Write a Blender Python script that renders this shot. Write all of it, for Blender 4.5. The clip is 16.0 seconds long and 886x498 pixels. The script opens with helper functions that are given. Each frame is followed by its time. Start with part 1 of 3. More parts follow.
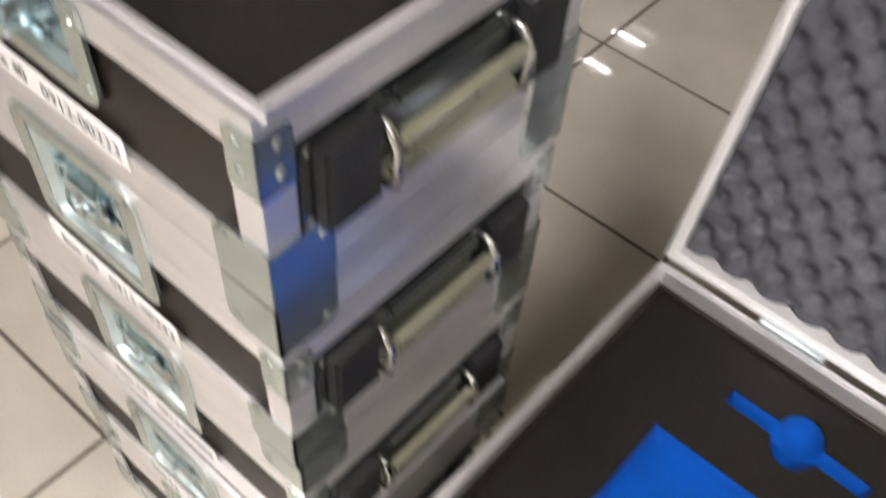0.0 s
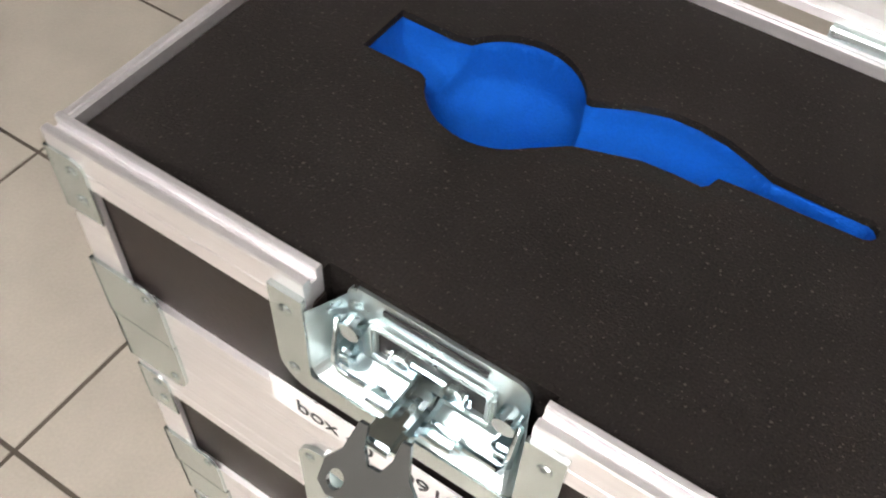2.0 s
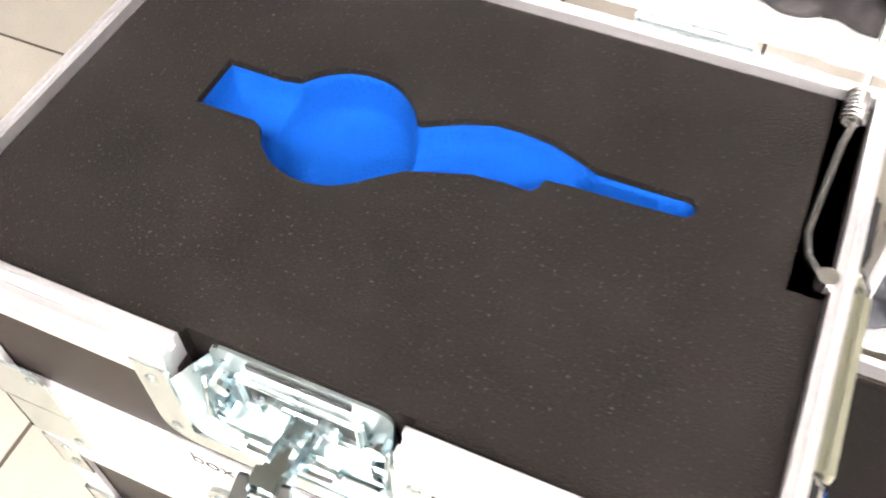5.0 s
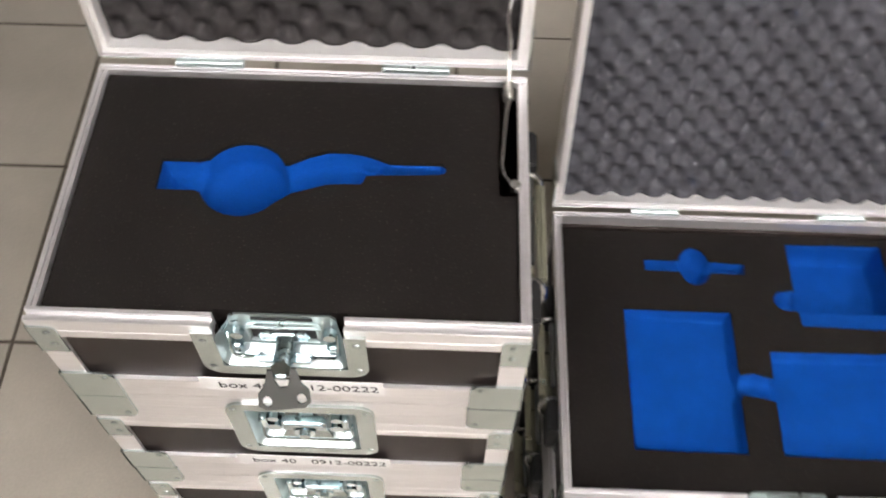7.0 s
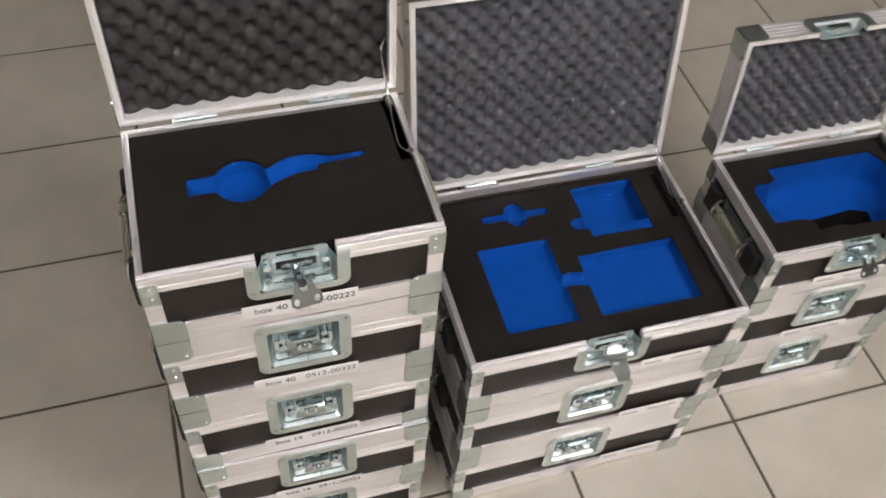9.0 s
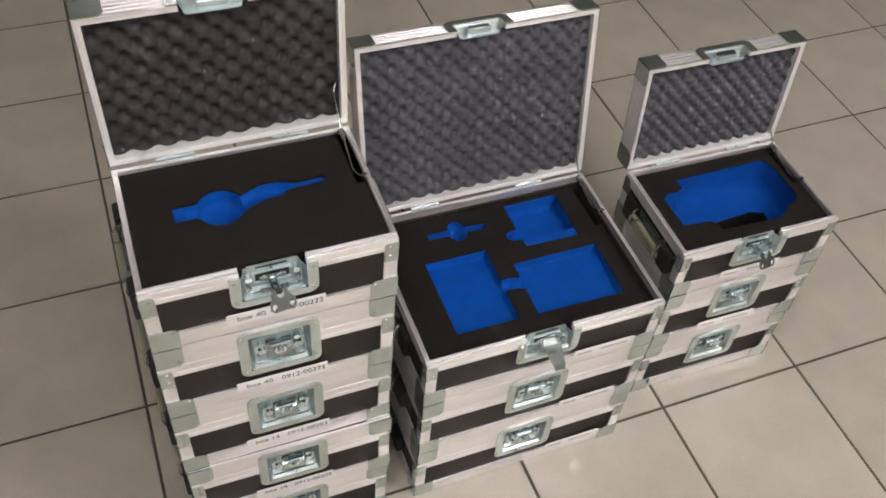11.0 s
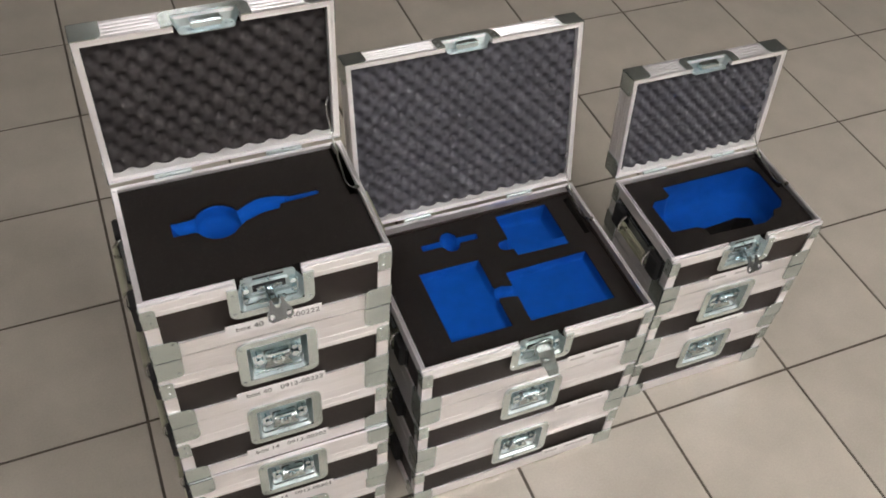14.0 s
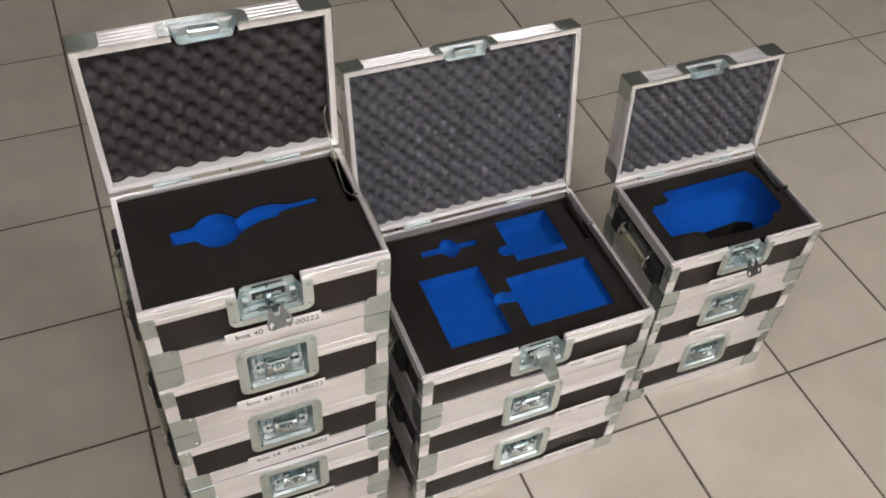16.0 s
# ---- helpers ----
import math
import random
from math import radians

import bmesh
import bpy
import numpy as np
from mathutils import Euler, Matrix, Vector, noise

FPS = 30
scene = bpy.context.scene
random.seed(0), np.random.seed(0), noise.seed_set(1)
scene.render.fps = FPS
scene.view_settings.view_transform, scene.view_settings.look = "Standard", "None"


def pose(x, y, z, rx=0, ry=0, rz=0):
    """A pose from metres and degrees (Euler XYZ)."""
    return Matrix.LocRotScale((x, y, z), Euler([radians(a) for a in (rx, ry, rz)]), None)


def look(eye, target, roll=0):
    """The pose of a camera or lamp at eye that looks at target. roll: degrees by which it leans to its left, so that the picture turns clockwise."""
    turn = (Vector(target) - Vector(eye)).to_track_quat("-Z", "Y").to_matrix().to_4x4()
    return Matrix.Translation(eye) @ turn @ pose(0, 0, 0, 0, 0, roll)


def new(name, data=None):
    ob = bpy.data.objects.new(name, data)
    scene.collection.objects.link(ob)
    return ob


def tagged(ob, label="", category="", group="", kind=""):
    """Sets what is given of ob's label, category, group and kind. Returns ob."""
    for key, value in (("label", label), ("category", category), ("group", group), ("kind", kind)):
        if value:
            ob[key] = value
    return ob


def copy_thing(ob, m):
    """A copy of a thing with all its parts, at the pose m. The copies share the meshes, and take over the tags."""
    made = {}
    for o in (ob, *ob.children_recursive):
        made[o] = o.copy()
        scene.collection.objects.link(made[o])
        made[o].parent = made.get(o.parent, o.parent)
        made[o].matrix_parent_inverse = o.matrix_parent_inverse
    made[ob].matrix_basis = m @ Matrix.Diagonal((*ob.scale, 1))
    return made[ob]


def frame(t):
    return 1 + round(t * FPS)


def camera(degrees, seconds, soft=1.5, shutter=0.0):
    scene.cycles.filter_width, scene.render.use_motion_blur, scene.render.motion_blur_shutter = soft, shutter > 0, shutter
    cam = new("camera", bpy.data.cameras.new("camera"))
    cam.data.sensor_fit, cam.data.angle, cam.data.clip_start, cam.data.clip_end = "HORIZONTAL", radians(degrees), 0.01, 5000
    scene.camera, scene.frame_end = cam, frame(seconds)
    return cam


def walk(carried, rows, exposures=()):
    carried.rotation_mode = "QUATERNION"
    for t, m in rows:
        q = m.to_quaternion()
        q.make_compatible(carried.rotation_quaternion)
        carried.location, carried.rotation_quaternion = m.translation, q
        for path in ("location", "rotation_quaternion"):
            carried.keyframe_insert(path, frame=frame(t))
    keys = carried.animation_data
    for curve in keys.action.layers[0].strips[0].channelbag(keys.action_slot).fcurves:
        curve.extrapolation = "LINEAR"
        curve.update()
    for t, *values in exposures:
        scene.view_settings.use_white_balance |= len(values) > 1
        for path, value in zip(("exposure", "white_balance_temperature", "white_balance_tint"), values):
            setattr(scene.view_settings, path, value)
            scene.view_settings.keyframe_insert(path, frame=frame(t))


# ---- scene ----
cam = camera(50.5, 16.0, soft=1.8, shutter=0.6)
PATH = [
    (0, (0.498, -0.136, 0.931), (-0.276, 0.862, -0.62), 5.3),
    (0.5, (0.415, -0.107, 0.946), (-0.421, 0.93, -0.546), 2.3),
    (1, (0.33, -0.09, 0.953), (-0.466, 0.89, -0.598), 4.6),
    (1.5, (0.256, -0.119, 0.947), (-0.451, 0.901, -0.621), 4.1),
    (2, (0.231, -0.115, 0.939), (-0.406, 0.926, -0.646), 3.6),
    (2.5, (0.22, -0.094, 0.929), (-0.317, 0.973, -0.675), 4.7),
    (3, (0.214, -0.083, 0.925), (-0.274, 0.988, -0.693), 4.4),
    (5.5, (0.288, -0.103, 1.003), (-0.211, 0.938, -0.63), -1.7),
    (6, (0.318, -0.168, 1.102), (-0.147, 0.842, -0.56), -1.2),
    (6.5, (0.288, -0.21, 1.162), (-0.016, 0.805, -0.535), -1.6),
    (7, (0.257, -0.254, 1.208), (0.231, 0.814, -0.483), 1.2),
    (7.5, (0.237, -0.33, 1.259), (0.306, 0.761, -0.416), -0.1),
    (8, (0.196, -0.441, 1.335), (0.392, 0.699, -0.296), 2.1),
    (8.5, (0.141, -0.518, 1.398), (0.435, 0.653, -0.197), 3.9),
    (9, (0.099, -0.574, 1.438), (0.518, 0.603, -0.124), 5.5),
    (11.5, (0.041, -0.709, 1.557), (0.595, 0.501, 0.063), 5.8),
    (12, (0.038, -0.713, 1.56), (0.597, 0.504, 0.074), 5.5),
    (12.5, (0.04, -0.72, 1.56), (0.6, 0.493, 0.071), 5.6),
    (13, (0.039, -0.728, 1.561), (0.602, 0.489, 0.077), 5.3),
    (13.5, (0.04, -0.729, 1.561), (0.6, 0.493, 0.08), 5.0),
    (14, (0.04, -0.729, 1.563), (0.601, 0.496, 0.084), 4.9),
    (14.5, (0.042, -0.73, 1.562), (0.606, 0.496, 0.086), 4.8),
    (15, (0.046, -0.731, 1.563), (0.608, 0.495, 0.086), 4.7),
    (15.5, (0.044, -0.728, 1.563), (0.606, 0.503, 0.09), 4.5),
    (16, (0.044, -0.73, 1.566), (0.603, 0.504, 0.094), 4.3),
]
EXPOSURES = [(0, 0.74), (0.5, 0.66), (1, 0.78), (1.5, 0.84), (2, 0.82), (2.5, 0.88), (3, 1.18), (5.5, 1.98), (6, 1.33), (6.5, 0.85), (7, 0.44), (7.5, 0.32), (8, 0.22), (9, 0.10), (11.5, 0.04), (13.5, 0.01), (16, 0.06)]
walk(cam, [(t, look(eye, target, roll)) for t, eye, target, roll in PATH], EXPOSURES)

# ---- world and light ----
world = bpy.data.worlds.new("world")
scene.world = world
world.use_nodes = True
world.node_tree.nodes["Background"].inputs[0].default_value = (0.9, 0.95, 1.0, 1)
world.node_tree.nodes["Background"].inputs[1].default_value = 0.02
TUBE_STRENGTH = 245.0
OLD_TUBE_STRENGTH = 70.0


# ---- materials ----
def material(name, colour, rough=0.5, metal=0.0, vary=0.1, scale=20.0, bump=0.0, bump_scale=200.0, rough_vary=0.1, stretch=(1, 1, 1), fine=0.0, spec=0.5, per_object=0.0, stain=None, brushed=0.0, glaze=0.0):
    """A procedural surface: colour varied at two scales, uneven gloss, fine relief."""
    m = bpy.data.materials.new(name)
    m.use_nodes = True
    nt = m.node_tree
    n, link = nt.nodes, nt.links.new
    bsdf = n["Principled BSDF"]
    bsdf.inputs["Metallic"].default_value = metal
    bsdf.inputs["Specular IOR Level"].default_value = spec
    co = n.new("ShaderNodeTexCoord")
    mp = n.new("ShaderNodeMapping")
    mp.inputs["Scale"].default_value = stretch
    link(co.outputs["Object"], mp.inputs["Vector"])
    big = n.new("ShaderNodeTexNoise")
    big.inputs["Scale"].default_value, big.inputs["Detail"].default_value = scale, 5
    link(mp.outputs[0], big.inputs["Vector"])
    small = n.new("ShaderNodeTexNoise")
    small.inputs["Scale"].default_value, small.inputs["Detail"].default_value = bump_scale, 3
    link(mp.outputs[0], small.inputs["Vector"])
    ramp = n.new("ShaderNodeMapRange")
    ramp.inputs["From Min"].default_value, ramp.inputs["From Max"].default_value = 0.3, 0.7
    ramp.inputs["To Min"].default_value, ramp.inputs["To Max"].default_value = 1 - vary, 1 + vary
    link(big.outputs["Fac"], ramp.inputs["Value"])
    value = ramp.outputs[0]
    if fine:
        r2 = n.new("ShaderNodeMapRange")
        r2.inputs["From Min"].default_value, r2.inputs["From Max"].default_value = 0.25, 0.75
        r2.inputs["To Min"].default_value, r2.inputs["To Max"].default_value = 1 - fine, 1 + fine
        link(small.outputs["Fac"], r2.inputs["Value"])
        mul = n.new("ShaderNodeMath")
        mul.operation = "MULTIPLY"
        link(value, mul.inputs[0]), link(r2.outputs[0], mul.inputs[1])
        value = mul.outputs[0]
    if per_object:
        info = n.new("ShaderNodeObjectInfo")
        r3 = n.new("ShaderNodeMapRange")
        r3.inputs["To Min"].default_value, r3.inputs["To Max"].default_value = 1 - per_object, 1 + per_object
        link(info.outputs["Random"], r3.inputs["Value"])
        mul = n.new("ShaderNodeMath")
        mul.operation = "MULTIPLY"
        link(value, mul.inputs[0]), link(r3.outputs[0], mul.inputs[1])
        value = mul.outputs[0]
    mix = n.new("ShaderNodeVectorMath")
    mix.operation = "SCALE"
    mix.inputs[0].default_value = colour
    link(value, mix.inputs["Scale"])
    out = mix.outputs[0]
    if stain:
        st = n.new("ShaderNodeTexNoise")
        st.inputs["Scale"].default_value, st.inputs["Detail"].default_value = stain[1], 8
        link(co.outputs["Object"], st.inputs["Vector"])
        sr = n.new("ShaderNodeMapRange")
        sr.inputs["From Min"].default_value, sr.inputs["From Max"].default_value = stain[2], stain[2] + 0.06
        sr.inputs["To Max"].default_value = stain[3]
        link(st.outputs["Fac"], sr.inputs["Value"])
        mc = n.new("ShaderNodeMix")
        mc.data_type = "RGBA"
        link(sr.outputs[0], mc.inputs[0]), link(out, mc.inputs[6])
        mc.inputs[7].default_value = (*stain[0], 1)
        out = mc.outputs[2]
    link(out, bsdf.inputs["Base Color"])
    rr = n.new("ShaderNodeMapRange")
    rr.inputs["To Min"].default_value, rr.inputs["To Max"].default_value = max(0.02, rough - rough_vary), min(1, rough + rough_vary)
    link(big.outputs["Fac"], rr.inputs["Value"])
    link(rr.outputs[0], bsdf.inputs["Roughness"])
    if brushed:
        tg = n.new("ShaderNodeTangent")
        tg.direction_type, tg.axis = "RADIAL", "X"
        bsdf.inputs["Anisotropic"].default_value = brushed
        link(tg.outputs[0], bsdf.inputs["Tangent"])
    if glaze:
        bsdf.inputs["Coat Weight"].default_value, bsdf.inputs["Coat Roughness"].default_value = glaze, 0.02
    if bump:
        b = n.new("ShaderNodeBump")
        b.inputs["Strength"].default_value, b.inputs["Distance"].default_value = min(1, bump), 0.001
        link(small.outputs["Fac"], b.inputs["Height"])
        link(b.outputs[0], bsdf.inputs["Normal"])
    return m


ALU = material("brushed_aluminium", (0.95, 0.93, 0.95), 0.33, 0.85, 0.04, 3, 0.003, 60, 0.03, stretch=(0.4, 7, 7), fine=0.05, brushed=0.6)
BARE = material("matte_aluminium", (0.93, 0.92, 0.92), 0.45, 0.5, 0.04, 8, 0.01, 200, 0.05, fine=0.02)
ZINC = material("zinc_plate", (0.56, 0.62, 0.61), 0.20, 0.92, 0.08, 25, 0.05, 120, 0.07)
# darker copy of the zinc: shade and dark reflections are put into its colour
ZINC_SHADED = material("shaded_zinc", (0.27, 0.29, 0.30), 0.2, 0.95, 0.08, 25, 0.06, 120, 0.06)
CHROME = material("bright_zinc", (0.70, 0.81, 0.85), 0.11, 1.0, 0.1, 60, 0.1, 150, 0.06)
TRAY = material("passivated_tray", (0.56, 0.64, 0.65), 0.30, 0.94, 0.12, 70, 0.12, 140, 0.08)
PANEL = material("brown_laminate", (0.016, 0.0112, 0.0098), 0.5, 0.0, 0.12, 14, 0.25, 900, 0.08, fine=0.12, spec=0.22)
FOAM = material("black_foam", (0.0095, 0.0079, 0.0073), 0.95, 0.0, 0.14, 12, 0.5, 1100, 0.03, fine=0.5, spec=0.07, stain=((0.080, 0.070, 0.063), 640, 0.625, 0.45))
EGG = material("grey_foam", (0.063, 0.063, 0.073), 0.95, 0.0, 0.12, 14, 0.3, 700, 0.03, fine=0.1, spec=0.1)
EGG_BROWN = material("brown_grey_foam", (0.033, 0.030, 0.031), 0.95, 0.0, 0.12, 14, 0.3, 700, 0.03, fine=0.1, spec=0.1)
BLUE = material("blue_foam", (0.0017, 0.043, 0.240), 0.9, 0.0, 0.08, 40, 0.4, 800, 0.05, fine=0.08, spec=0.06)
RUBBER_AND_SHADE = material("black_rubber_and_slot_shade", (0.009, 0.009, 0.010), 0.6, 0.0, 0.1, 40, 0.3, 500)
GRIP = material("pale_grip", (0.60, 0.60, 0.47), 0.30, 0.8, 0.08, 30, 0.1, 200)
STEEL = material("steel_wire", (0.70, 0.70, 0.68), 0.22, 1.0, 0.06, 60, 0.05, 200)
TILE = material("beige_tile", (0.45, 0.412, 0.355), 0.34, 0.0, 0.08, 9, 0.03, 260, 0.05, glaze=0.7, fine=0.06, per_object=0.04, stain=((0.36, 0.32, 0.26), 60, 0.72, 0.35))
GROUT = material("dark_grout", (0.075, 0.062, 0.048), 0.9, 0.0, 0.25, 30, 0.4, 300)
PAPER = material("white_paper", (0.92, 0.91, 0.91), 0.6, 0.0, 0.03, 40, 0.05, 400)
INK = material("black_ink", (0.03, 0.03, 0.035), 0.6, 0.0, 0.1, 60)
# pale print: the glare that washes it out is put into this colour
FAINT = material("washed_out_ink", (0.55, 0.53, 0.53), 0.6, 0.0, 0.1, 60)
WALL = material("wall_paint", (0.32, 0.30, 0.27), 0.8, 0.0, 0.04, 3, 0.2, 120)
CEIL = material("ceiling_board", (0.36, 0.35, 0.33), 0.9, 0.0, 0.04, 4, 0.3, 160)
WHITE = material("white_enamel", (0.8, 0.8, 0.78), 0.35, 0.0, 0.03, 8)



def glow(name, strength):
    m = bpy.data.materials.new(name)
    m.use_nodes = True
    e = m.node_tree.nodes["Principled BSDF"]
    e.inputs["Emission Color"].default_value = (1.0, 0.945, 0.92, 1)
    e.inputs["Emission Strength"].default_value = strength
    return m


GLOW = glow("fluorescent_tube", TUBE_STRENGTH)
GLOW_OLD = glow("dim_fluorescent_tube", OLD_TUBE_STRENGTH)


# ---- mesh helpers ----
def part(name, bm, mat, parent=None, label="", smooth=False):
    """One mesh object out of a bmesh, under a thing or a part."""
    bmesh.ops.recalc_face_normals(bm, faces=bm.faces)
    me = bpy.data.meshes.new(name)
    bm.to_mesh(me)
    bm.free()
    me.materials.append(mat)
    if smooth:
        me.polygons.foreach_set("use_smooth", [True] * len(me.polygons))
    ob = new(name, me)
    if parent:
        ob.parent = parent
    if label:
        tagged(ob, label)
    return ob


def thing(name, m, label, category, group="", kind=""):
    ob = new(name)
    ob.empty_display_size = 0.05
    ob.matrix_basis = m
    return tagged(ob, label, category, group, kind)


def box(bm, x0, x1, y0, y1, z0, z1, bevel=0.0):
    made = bmesh.ops.create_cube(bm, size=1, matrix=Matrix.LocRotScale(((x0 + x1) / 2, (y0 + y1) / 2, (z0 + z1) / 2), None, (abs(x1 - x0), abs(y1 - y0), abs(z1 - z0))))
    if bevel:
        edges = list({e for v in made["verts"] for e in v.link_edges})
        bmesh.ops.bevel(bm, geom=edges, offset=bevel, segments=2, affect="EDGES", clamp_overlap=True)
    return bm


def prism(bm, points, way):
    """A prism out of a flat outline, pushed along a way."""
    way = Vector(way)
    a = [bm.verts.new(p) for p in points]
    b = [bm.verts.new(Vector(p) + way) for p in points]
    bm.faces.new(a)
    bm.faces.new(b[::-1])
    for i in range(len(a)):
        j = (i + 1) % len(a)
        bm.faces.new((a[i], b[i], b[j], a[j]))
    return bm


def rod(bm, p, q, r, n=12, r2=None):
    p, q = Vector(p), Vector(q)
    turn = (q - p).to_track_quat("Z", "Y").to_matrix().to_4x4()
    bmesh.ops.create_cone(bm, cap_ends=True, segments=n, radius1=r, radius2=r if r2 is None else r2, depth=(q - p).length, matrix=Matrix.Translation((p + q) / 2) @ turn)
    return bm


def wire(bm, points, r, n=8):
    """A round bar along a line of points."""
    points = [Vector(p) for p in points]
    rings = []
    for i, p in enumerate(points):
        d = (points[min(i + 1, len(points) - 1)] - points[max(i - 1, 0)]).normalized()
        side = d.cross(Vector((0.3, 0.2, 1))).normalized()
        up = side.cross(d)
        rings.append([bm.verts.new(p + r * (math.cos(k * math.tau / n) * side + math.sin(k * math.tau / n) * up)) for k in range(n)])
    for a, b in zip(rings, rings[1:]):
        for k in range(n):
            bm.faces.new((a[k], a[(k + 1) % n], b[(k + 1) % n], b[k]))
    bm.faces.new(rings[0]), bm.faces.new(rings[-1][::-1])
    return bm


def rounded(x0, x1, z0, z1, r, corners="1111", n=5):
    """The outline of a rectangle with round corners: bottom left, bottom right, top right, top left."""
    out = []
    for c, (cx, cz, sx, sz, a0) in zip(corners, ((x0, z0, 1, 1, 180), (x1, z0, -1, 1, 270), (x1, z1, -1, -1, 0), (x0, z1, 1, -1, 90))):
        if c == "0":
            out.append((cx, cz))
            continue
        for k in range(n + 1):
            a = radians(a0 + 90 * k / n)
            out.append((cx + sx * r + r * math.cos(a), cz + sz * r + r * math.sin(a)))
    return out


def sheet(bm, outline, holes, z):
    """A flat sheet with holes in it."""
    edges = []
    for loop in (outline, *holes):
        vs = [bm.verts.new((x, y, z)) for x, y in loop]
        edges += [bm.edges.new((vs[i], vs[(i + 1) % len(vs)])) for i in range(len(vs))]
    bmesh.ops.triangle_fill(bm, use_beauty=True, use_dissolve=False, edges=edges)
    return bm


def rivet(bm, p, normal, r=0.0027):
    """A domed head."""
    p, normal = Vector(p), Vector(normal)
    rod(bm, p, p + normal * 0.0005, r, 10, r * 0.9)
    rod(bm, p + normal * 0.0005, p + normal * 0.0012, r * 0.9, 10, r * 0.45)


# ---- case pieces; a case stands with its front at y = 0, its left side at x = 0 ----
RAIL, FOOT, POST, PLATE, DISH = 0.021, 0.028, 0.018, 0.106, 0.079
SIDES = ("front", "back", "left", "right")


def run(side, W, D):
    """Start, way along, way inward and length of one side."""
    return {
        "front": (Vector((0, 0, 0)), Vector((1, 0, 0)), Vector((0, 1, 0)), W),
        "back": (Vector((W, D, 0)), Vector((-1, 0, 0)), Vector((0, -1, 0)), W),
        "left": (Vector((0, D, 0)), Vector((0, -1, 0)), Vector((1, 0, 0)), D),
        "right": (Vector((W, 0, 0)), Vector((0, 1, 0)), Vector((-1, 0, 0)), D),
    }[side]


def along(profile, side, W, D, a, b):
    """A bmesh: a profile of (inward, z) drawn along a side from a to b."""
    p, way, inward, _ = run(side, W, D)
    return prism(bmesh.new(), [p + way * a + inward * u + Vector((0, 0, z)) for u, z in profile], way * (b - a))


def ribs(z0, z1, n, out=0.0, thick=0.0035, cut=0.0005, wide=0.0008):
    """The profile of a ribbed extrusion: n fine grooves along its outer face."""
    pts = [(thick, z0), (thick, z1), (out, z1)]
    step = (z1 - z0) / (n + 1)
    for k in range(n, 0, -1):
        z = z0 + k * step
        pts += [(out, z + wide), (out + cut, z + wide * 0.6), (out + cut, z - wide * 0.6), (out, z - wide)]
    return pts + [(out, z0)]


def lip(h, slim=False):
    """The profile of the open rim: an outer face and two ridges with a groove between."""
    a = ribs(h - RAIL, h - 0.004, 1, 0.0, cut=0.0004)
    if slim:
        return [(0.0035, h - RAIL), (0.0035, h - 0.013), (0.0068, h - 0.013), (0.0068, h + 0.001), (0.0048, h + 0.001), (0.0048, h - 0.0025), (0.0026, h - 0.0025), (0.0026, h), (0.0, h)] + a[3:]
    return [(0.0035, h - RAIL), (0.0035, h - 0.013), (0.0092, h - 0.013), (0.0092, h + 0.0006), (0.0088, h + 0.001), (0.0068, h + 0.001), (0.0064, h + 0.0006), (0.0064, h - 0.0035), (0.0034, h - 0.0035), (0.0034, h - 0.0004), (0.0030, h)] + [(0.0005, h), (0.0, h - 0.0006)] + a[3:]


def corner_bracket(W, D, corner, z, up, parent, size=0.036, high=0.037):
    """A pressed corner: a lobe on each of two faces and a cap, riveted."""
    bm = bmesh.new()
    left, front = corner
    px, py = (0 if left else W), (0 if front else D)
    sx, sy = (1 if left else -1), (1 if front else -1)
    t = 0.0016
    lobes = rounded(0, size, 0, high, 0.009, "0010")
    prism(bm, [(px - sx * t + sx * u, py - sy * t, z + up * v) for u, v in lobes], (0, sy * t * 0.95, 0))
    prism(bm, [(px - sx * t, py - sy * t + sy * u, z + up * v) for u, v in lobes], (sx * t * 0.95, 0, 0))
    cap = rounded(0, size, 0, size, 0.012, "0010")
    prism(bm, [(px - sx * t + sx * u, py - sy * t + sy * v, z) for u, v in cap], (0, 0, up * 0.0012))
    bmesh.ops.remove_doubles(bm, verts=bm.verts, dist=0.00002)
    for u, v in ((0.0275, 0.0300),):
        rivet(bm, (px + sx * u, py - sy * t, z + up * v), (0, -sy, 0))
        rivet(bm, (px - sx * t, py + sy * u, z + up * v), (-sx, 0, 0))
    rivet(bm, (px + sx * 0.02, py + sy * 0.02, z), (0, 0, -up))
    return part("corner_bracket", bm, ZINC, parent)


def corner_post(W, D, corner, z0, z1, parent):
    """A zinc angle riveted over the ends of the rails, with round upper corners."""
    left, front = corner
    px, py = (0 if left else W), (0 if front else D)
    sx, sy = (1 if left else -1), (1 if front else -1)
    bm = bmesh.new()
    t, w = 0.0010, POST
    wing = rounded(0, w, z0, z1, 0.005, "0010")
    prism(bm, [(px - sx * t + sx * u, py - sy * t, z) for u, z in wing], (0, sy * t * 0.95, 0))
    prism(bm, [(px - sx * t, py - sy * t + sy * u, z) for u, z in wing], (sx * t * 0.95, 0, 0))
    for z in (z1 - 0.008, z1 - 0.023):
        if z > z0 + 0.004:
            rivet(bm, (px + sx * 0.010, py - sy * t, z), (0, -sy, 0), 0.0030)
            rivet(bm, (px - sx * t, py + sy * 0.010, z), (-sx, 0, 0), 0.0030)
    return part("corner_post", bm, ZINC, parent)


